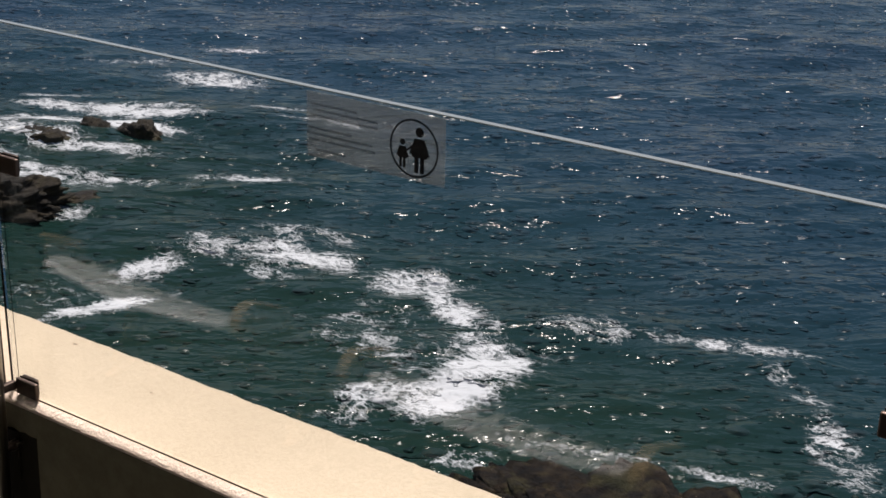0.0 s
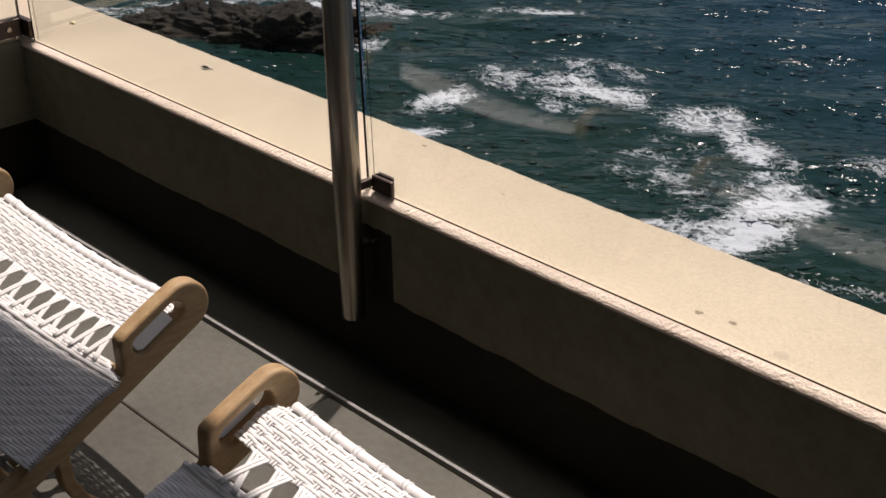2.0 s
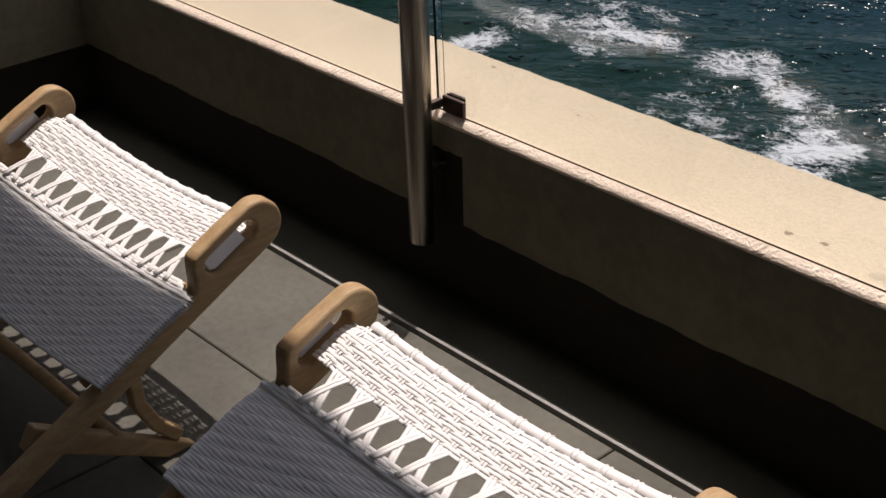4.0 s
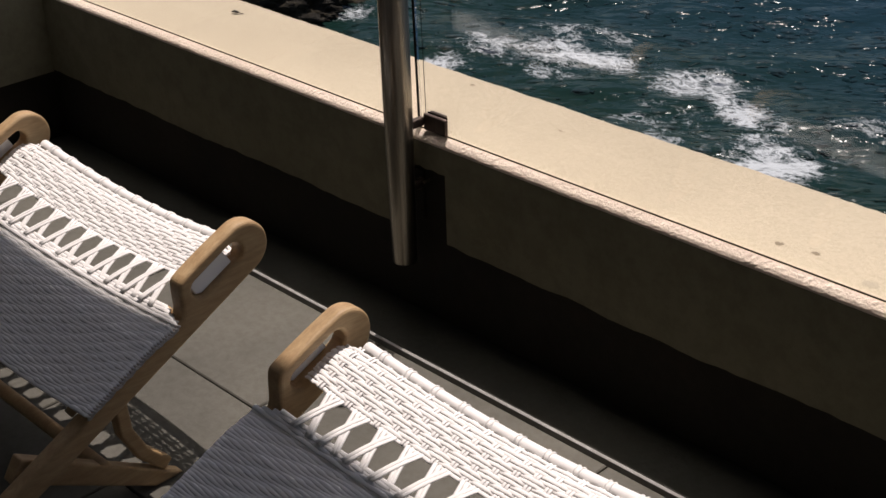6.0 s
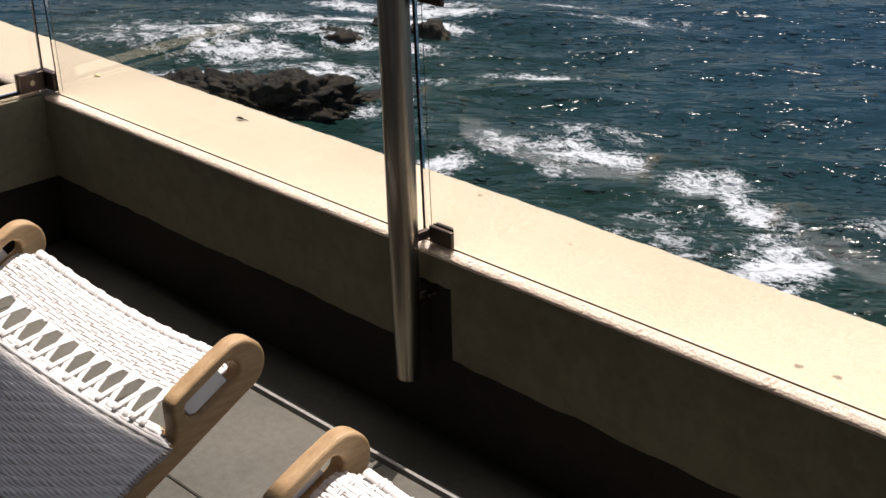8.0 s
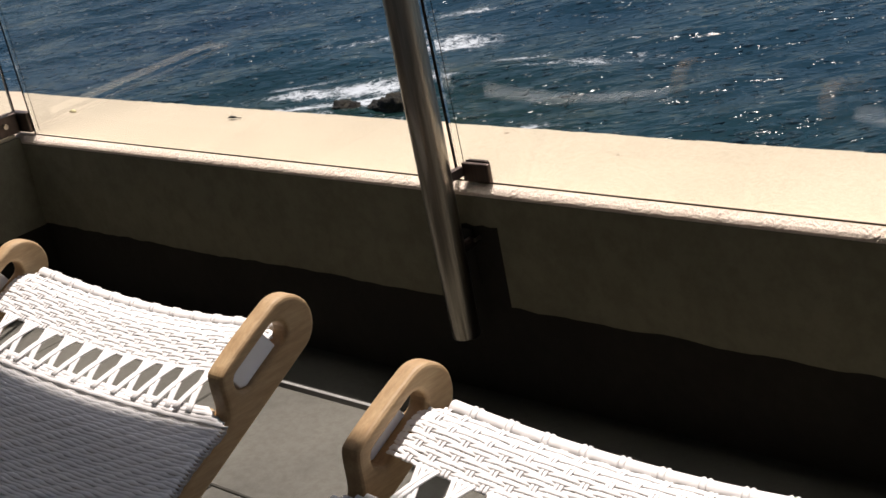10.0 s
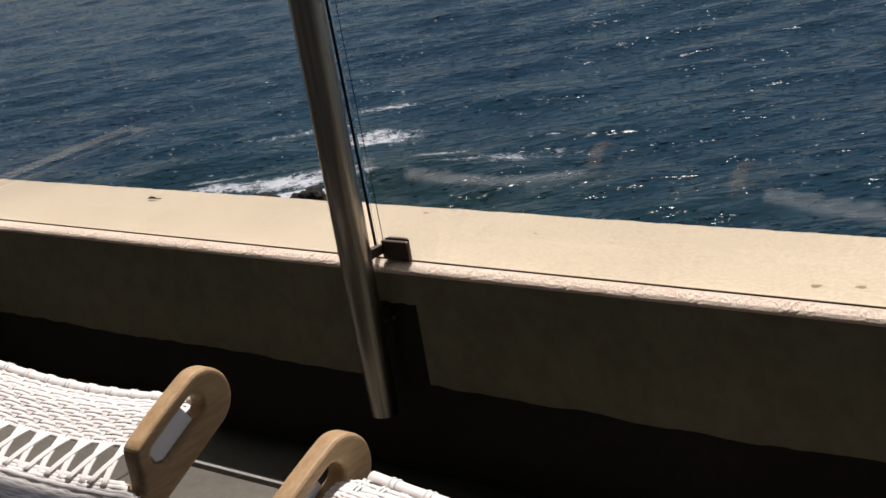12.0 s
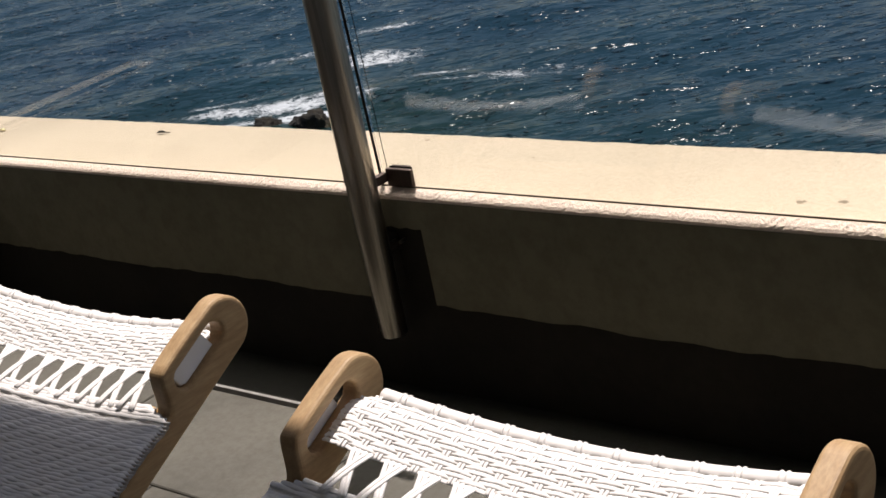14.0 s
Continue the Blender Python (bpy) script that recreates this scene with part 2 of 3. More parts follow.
def slab(outline, x0, x1, hole=None, bevel=0.006):
    """A board cut from an outline in (y, z), from x0 to x1, with an optional hole."""
    bm = bmesh.new()

    def loop(points, x):
        return [bm.verts.new((x, p[0], p[1])) for p in points]

    a, b = loop(outline, x0), loop(outline, x1)
    n = len(outline)
    rim = [bm.faces.new((a[i], a[(i + 1) % n], b[(i + 1) % n], b[i])) for i in range(n)]
    if hole is None:
        fa, fb = bm.faces.new(list(reversed(a))), bm.faces.new(b)
    else:
        c, d = loop(hole, x0), loop(hole, x1)
        k = len(hole)
        for i in range(k):
            bm.faces.new((c[(i + 1) % k], c[i], d[i], d[(i + 1) % k]))
        for lo, li in ((a, c), (b, d)):
            es = []
            for ring in (lo, li):
                for i in range(len(ring)):
                    e = bm.edges.get((ring[i], ring[(i + 1) % len(ring)]))
                    es.append(e)
            bmesh.ops.triangle_fill(bm, use_beauty=True, edges=es)
    bmesh.ops.recalc_face_normals(bm, faces=bm.faces)
    sharp = [e for e in bm.edges if len(e.link_faces) == 2 and e.calc_face_angle(0) > 1.2]
    bmesh.ops.bevel(bm, geom=sharp, offset=bevel, segments=3, profile=0.5, affect="EDGES")
    return bm


# ---- the terrace ----
WALL_Y1, PLASTER_Z = 0.303, 0.184
CORNER_X = -1.372


def ragged(x0, x1, n, z, seed):
    rnd = random.Random(seed)
    out, drift = [], 0.0
    for i in range(n + 1):
        drift = 0.8 * drift + rnd.uniform(-0.0022, 0.0022)
        out.append((x0 + (x1 - x0) * i / n, z + drift))
    return out


def render_coat(name, x0, x1, parent, seed):
    """The plaster coat on the wall's inner face, with an uneven lower edge."""
    bm = bmesh.new()
    n = max(4, int((x1 - x0) / 0.02))
    low = ragged(x0, x1, n, PLASTER_Z, seed)
    cols = []
    for x, z in low:
        cols.append([bm.verts.new(p) for p in ((x, 0.030, z), (x, 0.018, z + 0.004), (x, 0.018, 0.30), (x, 0.018, 0.397))])
    for a, b in zip(cols, cols[1:]):
        for k in range(len(a) - 1):
            bm.faces.new((a[k], a[k + 1], b[k + 1], b[k]))
    bmesh.ops.recalc_face_normals(bm, faces=bm.faces)
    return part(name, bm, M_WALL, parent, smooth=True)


sea_wall = tagged(empty("wall_sea"), "low sand-coloured plaster parapet along the terrace edge", "wall", kind="structure")
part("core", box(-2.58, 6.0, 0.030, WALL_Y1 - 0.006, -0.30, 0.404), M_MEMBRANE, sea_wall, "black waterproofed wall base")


def coping(name, x0, x1, y0, y1, parent, seed):
    """A trowelled top slab with a slightly wavy outer arris."""
    rnd = random.Random(seed)
    n = max(2, int((x1 - x0) / 0.007))
    rows, w = [], 0.0
    for i in range(n + 1):
        x = x0 + (x1 - x0) * i / n
        w = 0.85 * w + rnd.uniform(-0.0012, 0.0012)
        q = rnd.uniform(-0.0012, 0.0012) * (2.2 if rnd.random() < 0.16 else 1.0)
        rows.append(((x, y0 + 0.0006, 0.3972), (x, y0 + 0.0002 + 0.4 * abs(q), 0.4030 + 1.3 * q), (x, y0 + 0.0035 + 0.6 * q, 0.4078 + 0.9 * q), (x, y0 + 0.0095 - 0.5 * q, 0.4122 + 0.6 * q), (x, y0 + 0.0160, 0.4158), (x, (y0 + y1) / 2, 0.4222), (x, y1 - 0.010 + w, 0.4222), (x, y1 - 0.003 + w, 0.4200), (x, y1 + w, 0.412), (x, y1 + w, 0.28), (x, y1 - 0.003, -0.3)))
    for piece, lo, hi, stone in (("arris", 0, 5, M_ARRIS), (name, 4, 11, M_COPING)):
        bm = bmesh.new()
        cols = [[bm.verts.new(p) for p in row[lo:hi]] for row in rows]
        for a, b in zip(cols, cols[1:]):
            for k in range(len(a) - 1):
                bm.faces.new((a[k], a[k + 1], b[k + 1], b[k]))
        bmesh.ops.recalc_face_normals(bm, faces=bm.faces)
        part(piece, bm, stone, parent, "pale rough plaster edge" if lo == 0 else "")


coping("coping", -2.58, 6.0, 0.018, WALL_Y1, sea_wall, 5)
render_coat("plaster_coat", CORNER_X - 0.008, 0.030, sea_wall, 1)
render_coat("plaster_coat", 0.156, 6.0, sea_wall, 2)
# the coat above the cut-out behind the post
bm = bmesh.new()
cols = []
for i in range(8):
    x = 0.030 + 0.126 * i / 7
    z = 0.338 + 0.002 * math.sin(9 * i)
    cols.append([bm.verts.new(p) for p in ((x, 0.030, z), (x, 0.018, z + 0.004), (x, 0.018, 0.397))])
for a, b in zip(cols, cols[1:]):
    for k in range(len(a) - 1):
        bm.faces.new((a[k], a[k + 1], b[k + 1], b[k]))
bmesh.ops.recalc_face_normals(bm, faces=bm.faces)
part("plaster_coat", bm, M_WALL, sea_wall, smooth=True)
part("bracket_plate", box(0.050, 0.084, 0.0262, 0.0298, 0.22, 0.33, 0.001), M_MEMBRANE, sea_wall, "black fixing plate")

# the side parapet that meets it at the corner
side_wall = tagged(empty("wall_side"), "low plaster parapet at the terrace's end", "wall", kind="structure")
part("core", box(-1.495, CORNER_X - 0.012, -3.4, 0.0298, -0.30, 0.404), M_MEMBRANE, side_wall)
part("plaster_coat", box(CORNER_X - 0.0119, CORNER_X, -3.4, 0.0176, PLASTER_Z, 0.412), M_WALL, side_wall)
part("coping", box(-1.51, CORNER_X - 0.0125, -3.4, 0.0165, 0.4042, 0.4205, 0.005), M_COPING, side_wall)

# floor: a dark screed bed with stone tiles, an aluminium strip beside a drain slot
floor = tagged(link("floor", box(-1.66, 6.0, -3.4, 0.0298, -0.30, -0.012), M_GROUT), "grey stone tile terrace floor with dark joints", "floor", kind="structure")
STRIP_Y = -0.1145
part("edge_strip", box(CORNER_X + 0.01, 6.0, STRIP_Y - 0.0042, STRIP_Y + 0.0042, -0.012, 0.003, 0.001), M_STRIP, floor, "thin aluminium edge strip")
ceiling = tagged(link("ceiling", box(-2.6, 6.0, -3.4, 0.061, 2.70, 2.92), M_SOFFIT), "plain grey terrace soffit overhead", "ceiling", kind="structure")
back_wall = tagged(link("wall_back", box(-1.66, 6.0, -3.6, -3.4, -0.30, 2.92), M_FACADE), "plain sand-coloured building wall behind the terrace", "wall", kind="structure")
end_wall = tagged(link("wall_end", box(6.0, 6.2, -3.6, 0.058, -0.30, 2.92), M_FACADE), "plain sand-coloured building wall at the terrace's far end", "wall", kind="structure")
neighbour_wall = tagged(link("wall_neighbour", box(-2.8, -2.602, -9.0, -0.45, -9.6, 2.92), M_FACADE), "plain sand-coloured wall beyond the terrace's end parapet", "wall", kind="structure")
cliff = tagged(link("building_base", box(-2.60, 6.2, -9.0, 0.27, -9.6, -0.302), M_COPING), "plain rendered building base above the rocks", "wall", kind="structure")

# ---- glass balustrade ----
GLASS_Y0, GLASS_Y1, GLASS_TOP = 0.038, 0.048, 1.177
POST_X = (0.072, 1.882)
LEAN = math.tan(radians(0.95))  # the panes tip slightly inwards at the top


def glass_panel(x0, x1):
    g = tagged(empty("glass_balustrade", ((x0 + x1) / 2, GLASS_Y0, 0.43)), "clear frameless glass balustrade panel held by steel clamps", "balustrade", "balustrade panels")
    ox, oy, oz = g.location
    g.rotation_euler.x = math.atan(LEAN)
    pane = part("pane", box(x0 + 0.0061 - ox, x1 - 0.002 - ox, GLASS_Y0 - oy, GLASS_Y1 - oy, 0.4100 - oz, GLASS_TOP - 0.0022 - oz), M_GLASS, g)
    pane.visible_shadow = False
    part("top_edge", box(x0 - ox, x1 - ox, GLASS_Y0 - 0.0005 - oy, GLASS_Y1 + 0.0005 - oy, GLASS_TOP - 0.0016 - oz, GLASS_TOP - oz), M_EDGE, g, "bright polished glass edge").visible_shadow = False
    part("side_edge", box(x0 - 0.0012 - ox, x0 + 0.0060 - ox, GLASS_Y0 - oy, GLASS_Y1 - oy, 0.4100 - oz, GLASS_TOP - 0.0022 - oz), M_SEAL, g, "dark glass edge")
    part("side_edge", box(x1 - 0.0019 - ox, x1 + 0.0012 - ox, GLASS_Y0 - oy, GLASS_Y1 - oy, 0.4100 - oz, GLASS_TOP - 0.0022 - oz), M_SEAL, g, "dark glass edge")
    part("edge_bead", box(x0 + 0.0165 - ox, x0 + 0.0178 - ox, GLASS_Y1 + 0.0002 - oy, GLASS_Y1 + 0.0009 - oy, 0.4254 - oz, GLASS_TOP - 0.0040 - oz), M_SEAL, g, "thin dark bead along the glass edge")
    part("bottom_seal", box(x0 - ox, x1 - ox, GLASS_Y0 - 0.0020 - oy, GLASS_Y0 - 0.0005 - oy, 0.4150 - oz, 0.4188 - oz), M_GASKET, g, "thin dark rubber seal")
    return g


glass_panel(-1.332, 0.030)
glass_panel(0.064, 1.850)
glass_panel(1.874, 3.5)


def clamp(name, parent, x, z0, turn=1, upper=False):
    """A two-jaw glass clamp: its arm meets the post, its jaws close on the pane."""
    x0, x1 = (x, x + 0.062) if turn > 0 else (x - 0.046, x)
    px, py, pz = parent.location
    py += LEAN * (z0 - 0.43) if upper else 0.0
    c = part(name, box(x0 - px, x1 - px, 0.0275 - py, GLASS_Y0 - 0.0012 - py, z0 - pz, z0 + 0.035 - pz, 0.003), M_CLAMP, parent, "dull metal glass clamp")
    part("outer_jaw", box(x0 - px, x1 - 0.017 - px, GLASS_Y1 + 0.0012 - py, GLASS_Y1 + 0.009 - py, z0 - pz, z0 + 0.035 - pz, 0.003), M_CLAMP, c)
    ax = x0 - 0.008 if turn > 0 else x1 - 0.018
    part("arm", box(ax - px, ax + 0.012 - px, -0.008 - py, 0.0285 - py, z0 + 0.010 - pz, z0 + 0.028 - pz, 0.002), M_CLAMP, c)
    part("gasket", box(x0 + 0.004 - px, x1 - 0.003 - px, GLASS_Y0 - 0.0010 - py, GLASS_Y0 - 0.0001 - py, z0 + 0.003 - pz, z0 + 0.037 - pz), M_SEAL, c)
    return c


def post(x):
    p = tagged(empty("balustrade_post", (x, -0.022, 0.140)), "brushed stainless steel balustrade post fixed to the parapet", "post", "balustrade posts")
    bm = bmesh.new()
    rings = ((0.0, 0.0245, 0.0), (0.002, 0.0252, 0.0), (0.14, 0.0268, 0.0), (0.25, 0.0280, 0.0), (0.36, 0.0288, 0.0), (0.818, 0.0292, 0.0), (0.822, 0.0280, 0.0))
    loops = [[bm.verts.new((dx + r * math.cos(a), r * math.sin(a), z)) for a in (2 * math.pi * k / 32 for k in range(32))] for z, r, dx in rings]
    for a, b in zip(loops, loops[1:]):
        for k in range(32):
            bm.faces.new((a[k], a[(k + 1) % 32], b[(k + 1) % 32], b[k]))
    bm.faces.new(list(reversed(loops[0])))
    bm.faces.new(loops[-1])
    part("tube", bm, M_STEEL, p, smooth=True)
    for z in (0.4190, 0.886):
        for s in (1, -1):
            clamp("clamp", p, x + (0.017 if s > 0 else -0.040), z, s, z > 0.6)
    bolt = bmesh.new()
    tube(bolt, [(0.012, 0.01, 0.165), (0.012, 0.046, 0.165)], 0.011, 12, up=Vector((0, 0, 1)))
    part("spacer", bolt, M_CLAMP, p, "dark spacer behind the post")
    bolt = bmesh.new()
    tube(bolt, [(0.040, 0.024, 0.180), (0.040, 0.040, 0.180)], 0.0035, 10)
    part("bolt_head", bolt, M_STEEL, p, "small bright bolt")
    return p


for x in POST_X:
    post(x)

# corner clamp and the pane above the side parapet
corner = tagged(empty("corner_clamp", (CORNER_X + 0.012, 0.034, 0.4235)), "dull metal clamp at the parapet's corner", "clamp")
part("jaw", box(-0.05, 0.028, -0.006, 0.012, 0.0, 0.050, 0.003), M_CLAMP, corner)
part("jaw", box(-0.052, -0.040, -0.075, -0.007, 0.0, 0.050, 0.003), M_CLAMP, corner)
part("jaw", box(-0.028, -0.014, -0.075, -0.007, 0.0, 0.050, 0.003), M_CLAMP, corner)
bolt = bmesh.new()
tube(bolt, [(-0.015, -0.045, 0.026), (-0.008, -0.045, 0.026)], 0.007, 12)
part("bolt_head", bolt, M_STEEL, corner, "small bright bolt")
side_pane = tagged(empty("glass_balustrade", (CORNER_X - 0.022, -0.975, 0.43)), "clear glass balustrade panel above the end parapet", "balustrade", "balustrade panels")
pane = part("pane", box(-0.006, 0.006, 0.40, 1.005, 0.0, 0.742), M_GLASS, side_pane)
pane.visible_shadow = False
part("side_edge", box(-0.006, 0.006, 1.0055, 1.009, 0.0, 0.742), M_SEAL, side_pane, "dark glass edge")
part("bottom_seal", box(-0.005, 0.005, 0.40, 1.004, -0.0090, -0.0004), M_SEAL, side_pane, "dark rubber seal")


# ---- sea and rocks ----
SEA_Z = -7.5
# foam patches: x, y, half length, half width, turn in degrees, strength
FOAM = [
    (-6.6, 12.9, 1.3, 0.10, 20, 0.50), (-4.4, 13.2, 1.5, 0.10, 10, 0.50),
    (-26.6, 19.5, 1.6, 0.60, 24, 0.56), (-27.4, 17.3, 1.7, 0.70, 30, 0.54), (-24.6, 15.6, 1.2, 0.40, 35, 0.60), (-21.8, 17.4, 1.5, 0.30, 22, 0.62),
    (-25.2, 22.4, 1.3, 0.36, 24, 0.72), (-26.6, 21.7, 1.4, 0.34, 22, 0.66), (-24.2, 23.2, 0.9, 0.36, 28, 0.60), (-27.6, 22.4, 1.1, 0.24, 20, 0.50),
    (-11.7, 17.4, 0.8, 0.55, 28, 0.68), (-10.4, 16.8, 1.25, 0.42, -32, 0.62), (-9.2, 15.9, 0.76, 0.38, -17, 0.58), (-8.6, 15.1, 0.92, 0.56, 78, 0.78),
    (-8.5, 14.0, 0.92, 0.52, 63, 0.76), (-9.3, 13.4, 0.75, 0.42, 33, 0.52), (-10.2, 14.9, 1.51, 0.8, -7, 0.36), (-11.2, 15.8, 1.29, 0.77, 23, 0.34),
    (-9.4, 12.6, 0.38, 0.28, 53, 0.45), (-11.6, 14.4, 0.48, 0.29, 3, 0.36), (-15.7, 16.5, 1.07, 0.48, 33, 0.5), (-14.5, 17.0, 1.07, 0.58, 8, 0.62),
    (-13.6, 17.2, 0.77, 0.49, -7, 0.6), (-14.8, 18.1, 1.17, 0.44, 18, 0.42), (-14.2, 16.2, 0.77, 0.24, 3, 0.5), (-15.2, 13.2, 0.93, 0.35, 78, 0.72),
    (-16.0, 15.0, 0.74, 0.37, 63, 0.7), (-16.3, 13.6, 1.25, 0.86, 63, 0.3), (-7.7, 17.8, 1.82, 0.33, 25, 0.42), (-6.0, 18.5, 1.14, 0.33, 18, 0.5),
    (-4.6, 17.7, 0.85, 0.28, -37, 0.4), (-3.3, 16.1, 1.12, 0.37, -57, 0.46), (-24.6, 19.2, 1.61, 0.51, 23, 0.6), (-22.6, 19.7, 1.51, 0.45, 18, 0.58),
    (-25.3, 17.1, 1.6, 0.7, 33, 0.6), (-27.6, 16.7, 2.4, 1.21, 33, 0.46), (-20.8, 18.2, 1.88, 0.34, 18, 0.52), (-18.1, 20.0, 1.1, 0.3, 23, 0.56),
    (-19.0, 19.4, 0.49, 0.2, 23, 0.5), (-25.5, 26.4, 1.46, 0.73, 23, 0.6), (-28.4, 26.8, 1.37, 0.44, 38, 0.4), (-29.8, 25.4, 1.17, 0.34, 33, 0.36),
    (-27.6, 29.5, 0.88, 0.39, 23, 0.52), (-22.5, 17.5, 1.59, 0.5, 28, 0.5), (-24.4, 15.3, 0.99, 0.4, 63, 0.5), (-19.2, 15.9, 0.49, 0.49, 3, 0.5),
    (-26.1, 13.1, 2.16, 0.79, 43, 0.48), (-5.9, 13.9, 1.68, 0.13, 18, 0.4), (-7.1, 13.1, 0.75, 0.13, 38, 0.4), (-4.0, 14.3, 1.39, 0.13, 11, 0.4),
    (-25.2, 20.7, 1.26, 0.49, 22, 0.8), (-23.5, 21.5, 1.27, 0.44, 22, 0.8), (-24.3, 22.5, 1.47, 0.39, 25, 0.72), (-19.5, 25.2, 1.64, 0.41, 28, 0.46),
    (-21.8, 24.9, 0.82, 0.31, 23, 0.5),
]
SHALLOW = [(-12.6, 12.5, 6.7), (-16.7, 13.1, 4.9), (-6.6, 12.4, 5.6), (-21.5, 17.0, 6.1), (-25.6, 15.0, 6.1), (-8.2, 8.5, 6.4)]


def bell(x, y, cx, cy, a, b, turn):
    c, s = math.cos(radians(turn)), math.sin(radians(turn))
    u, v = ((x - cx) * c + (y - cy) * s) / a, (-(x - cx) * s + (y - cy) * c) / b
    return np.exp(-0.5 * (u * u + v * v) ** 1.3)


def make_sea():
    rng = np.random.default_rng(11)
    fine = np.linspace(radians(8), radians(74), 620)
    ang = np.concatenate([fine, np.linspace(radians(74), radians(368), 60)[1:-1]])
    rad = np.concatenate([np.geomspace(6.0, 110.0, 560), np.geomspace(110.0, 4000.0, 26)[1:]])
    r, a = np.meshgrid(rad, ang, indexing="ij")
    x, y = 2.0 - r * np.sin(a), -1.6 + r * np.cos(a)
    z = np.zeros_like(x)
    fade = np.clip((160.0 - r) / 100.0, 0, 1)
    for length, height, count in ((7.0, 0.055, 6), (3.2, 0.038, 9), (1.5, 0.016, 14), (0.75, 0.006, 18)):
        for _ in range(count):
            way = radians(rng.normal(-52, 24))
            k = 2 * math.pi / (length * rng.uniform(0.75, 1.3))
            ph = k * (x * math.cos(way) + y * math.sin(way)) + rng.uniform(0, 6.28)
            w = np.sin(ph)
            z += height / math.sqrt(count) * 1.4 * (w + 0.25 * np.cos(2 * ph))
    z *= fade
    foam, shallow = np.zeros_like(x), np.zeros_like(x)
    for cx, cy, p, q, turn, amount in FOAM:
        foam = np.maximum(foam, 1.12 * amount * bell(x, y, cx, cy, p, q, turn))
    for cx, cy, size in SHALLOW:
        shallow = np.maximum(shallow, bell(x, y, cx, cy, size, size, 0))
    nr, na = x.shape
    verts = np.stack([x, y, z + SEA_Z], -1).reshape(-1, 3)
    i = np.arange(nr - 1)[:, None] * na
    j = np.arange(na)[None, :]
    jn = (j + 1) % na
    faces = np.stack([i + j, i + jn, i + na + jn, i + na + j], -1).reshape(-1, 4)
    me = bpy.data.meshes.new("water")
    # the middle, under the building
    centre = len(verts)
    verts = np.concatenate([verts, [[2.0, -1.6, SEA_Z]]])
    flat = faces[:, ::-1].tolist() + [[centre, int((k + 1) % na), k][::-1] for k in range(na)]
    me.from_pydata(verts.tolist(), [], flat)
    for name, values in (("foam", foam), ("shallow", shallow)):
        at = me.attributes.new(name, "FLOAT", "POINT")
        at.data.foreach_set("value", np.append(values.ravel(), 0.0).astype(np.float32))
    me.polygons.foreach_set("use_smooth", [True] * len(me.polygons))
    me.materials.append(M_WATER)
    bm = bmesh.new()
    bm.from_mesh(me)
    bmesh.ops.recalc_face_normals(bm, faces=bm.faces)
    bm.to_mesh(me)
    bm.free()
    return tagged(new("water", me), "choppy blue-green sea with torn white foam", "sea", kind="structure")


make_sea()


def rock(name, x, y, sx, sy, sz, turn, seed, label, rough=0.42, levels=5, stone=M_ROCK):
    bm = bmesh.new()
    bmesh.ops.create_icosphere(bm, subdivisions=levels, radius=1.0)
    off = Vector((seed * 3.7, seed * 1.9, seed * 5.3))
    for v in bm.verts:
        p = v.co.copy()
        big = noise.noise(p * 1.3 + off)
        ridge = 1 - abs(noise.noise(p * 2.6 + off * 1.7)) * 2
        small = noise.fractal(p * 5.0 + off, 0.7, 2.1, 6)
        crack = abs(noise.noise(p * 7.0 + off * 0.6))
        crag = noise.ridged_multi_fractal(p * 2.2 + off, 0.9, 2.2, 6, 1.0, 2.0) - 1.0
        k = 1 + 0.10 * crag + rough * big + 0.22 * ridge * rough + (0.34 if stone is M_SHELF else 0.22) * small - 0.10 * max(0.0, 0.25 - crack) * 4
        v.co = Vector((p.x * sx * k, p.y * sy * k, p.z * sz * k))
    ob = link(name, bm, stone, smooth=True)
    ob.matrix_world = pose(x, y, SEA_Z - 0.12, 0, 0, turn)
    return tagged(ob, label, "rock", "sea rocks")


rock("rock", -21.2, 15.0, 2.0, 1.05, 0.72, 28, 1, "large dark brown wet rock washed by foam", 0.5, 6)
rock("rock", -23.3, 14.2, 1.1, 0.7, 0.50, 40, 2, "dark wet rock beside a larger one", 0.5)
rock("rock", -20.0, 16.3, 0.8, 0.45, 0.32, 30, 3, "low weedy rock awash at the sea's surface", 0.5)
rock("rock", -24.3, 19.4, 0.66, 0.38, 0.34, 15, 4, "small dark rock among white foam", 0.5, 4)
rock("rock", -24.0, 20.6, 0.45, 0.30, 0.33, 10, 5, "small dark rock among white foam", 0.5, 4)
rock("rock", -22.8, 21.1, 0.52, 0.36, 0.38, 20, 6, "dark pointed rock among white foam", 0.55, 4)
rock("rock", -3.9, 11.2, 2.9, 1.8, 0.6, 12, 8, "broad brown rock shelf with green weed below the terrace", 0.55, 6, M_SHELF)
rock("rock", -0.6, 11.5, 3.0, 1.9, 0.8, 8, 9, "broad brown rock shelf below the terrace", 0.5, 6, M_SHELF)
rock("rock", -6.2, 11.9, 1.1, 0.6, 0.30, 40, 10, "low brown rock ledge with green weed", 0.5, 5, M_SHELF)


# ---- low chairs with white cord slings ----
def arc(cx, cy, r, a0, a1, n):
    return [(cx + r * math.cos(radians(a0 + (a1 - a0) * i / n)), cy + r * math.sin(radians(a0 + (a1 - a0) * i / n))) for i in range(n + 1)]


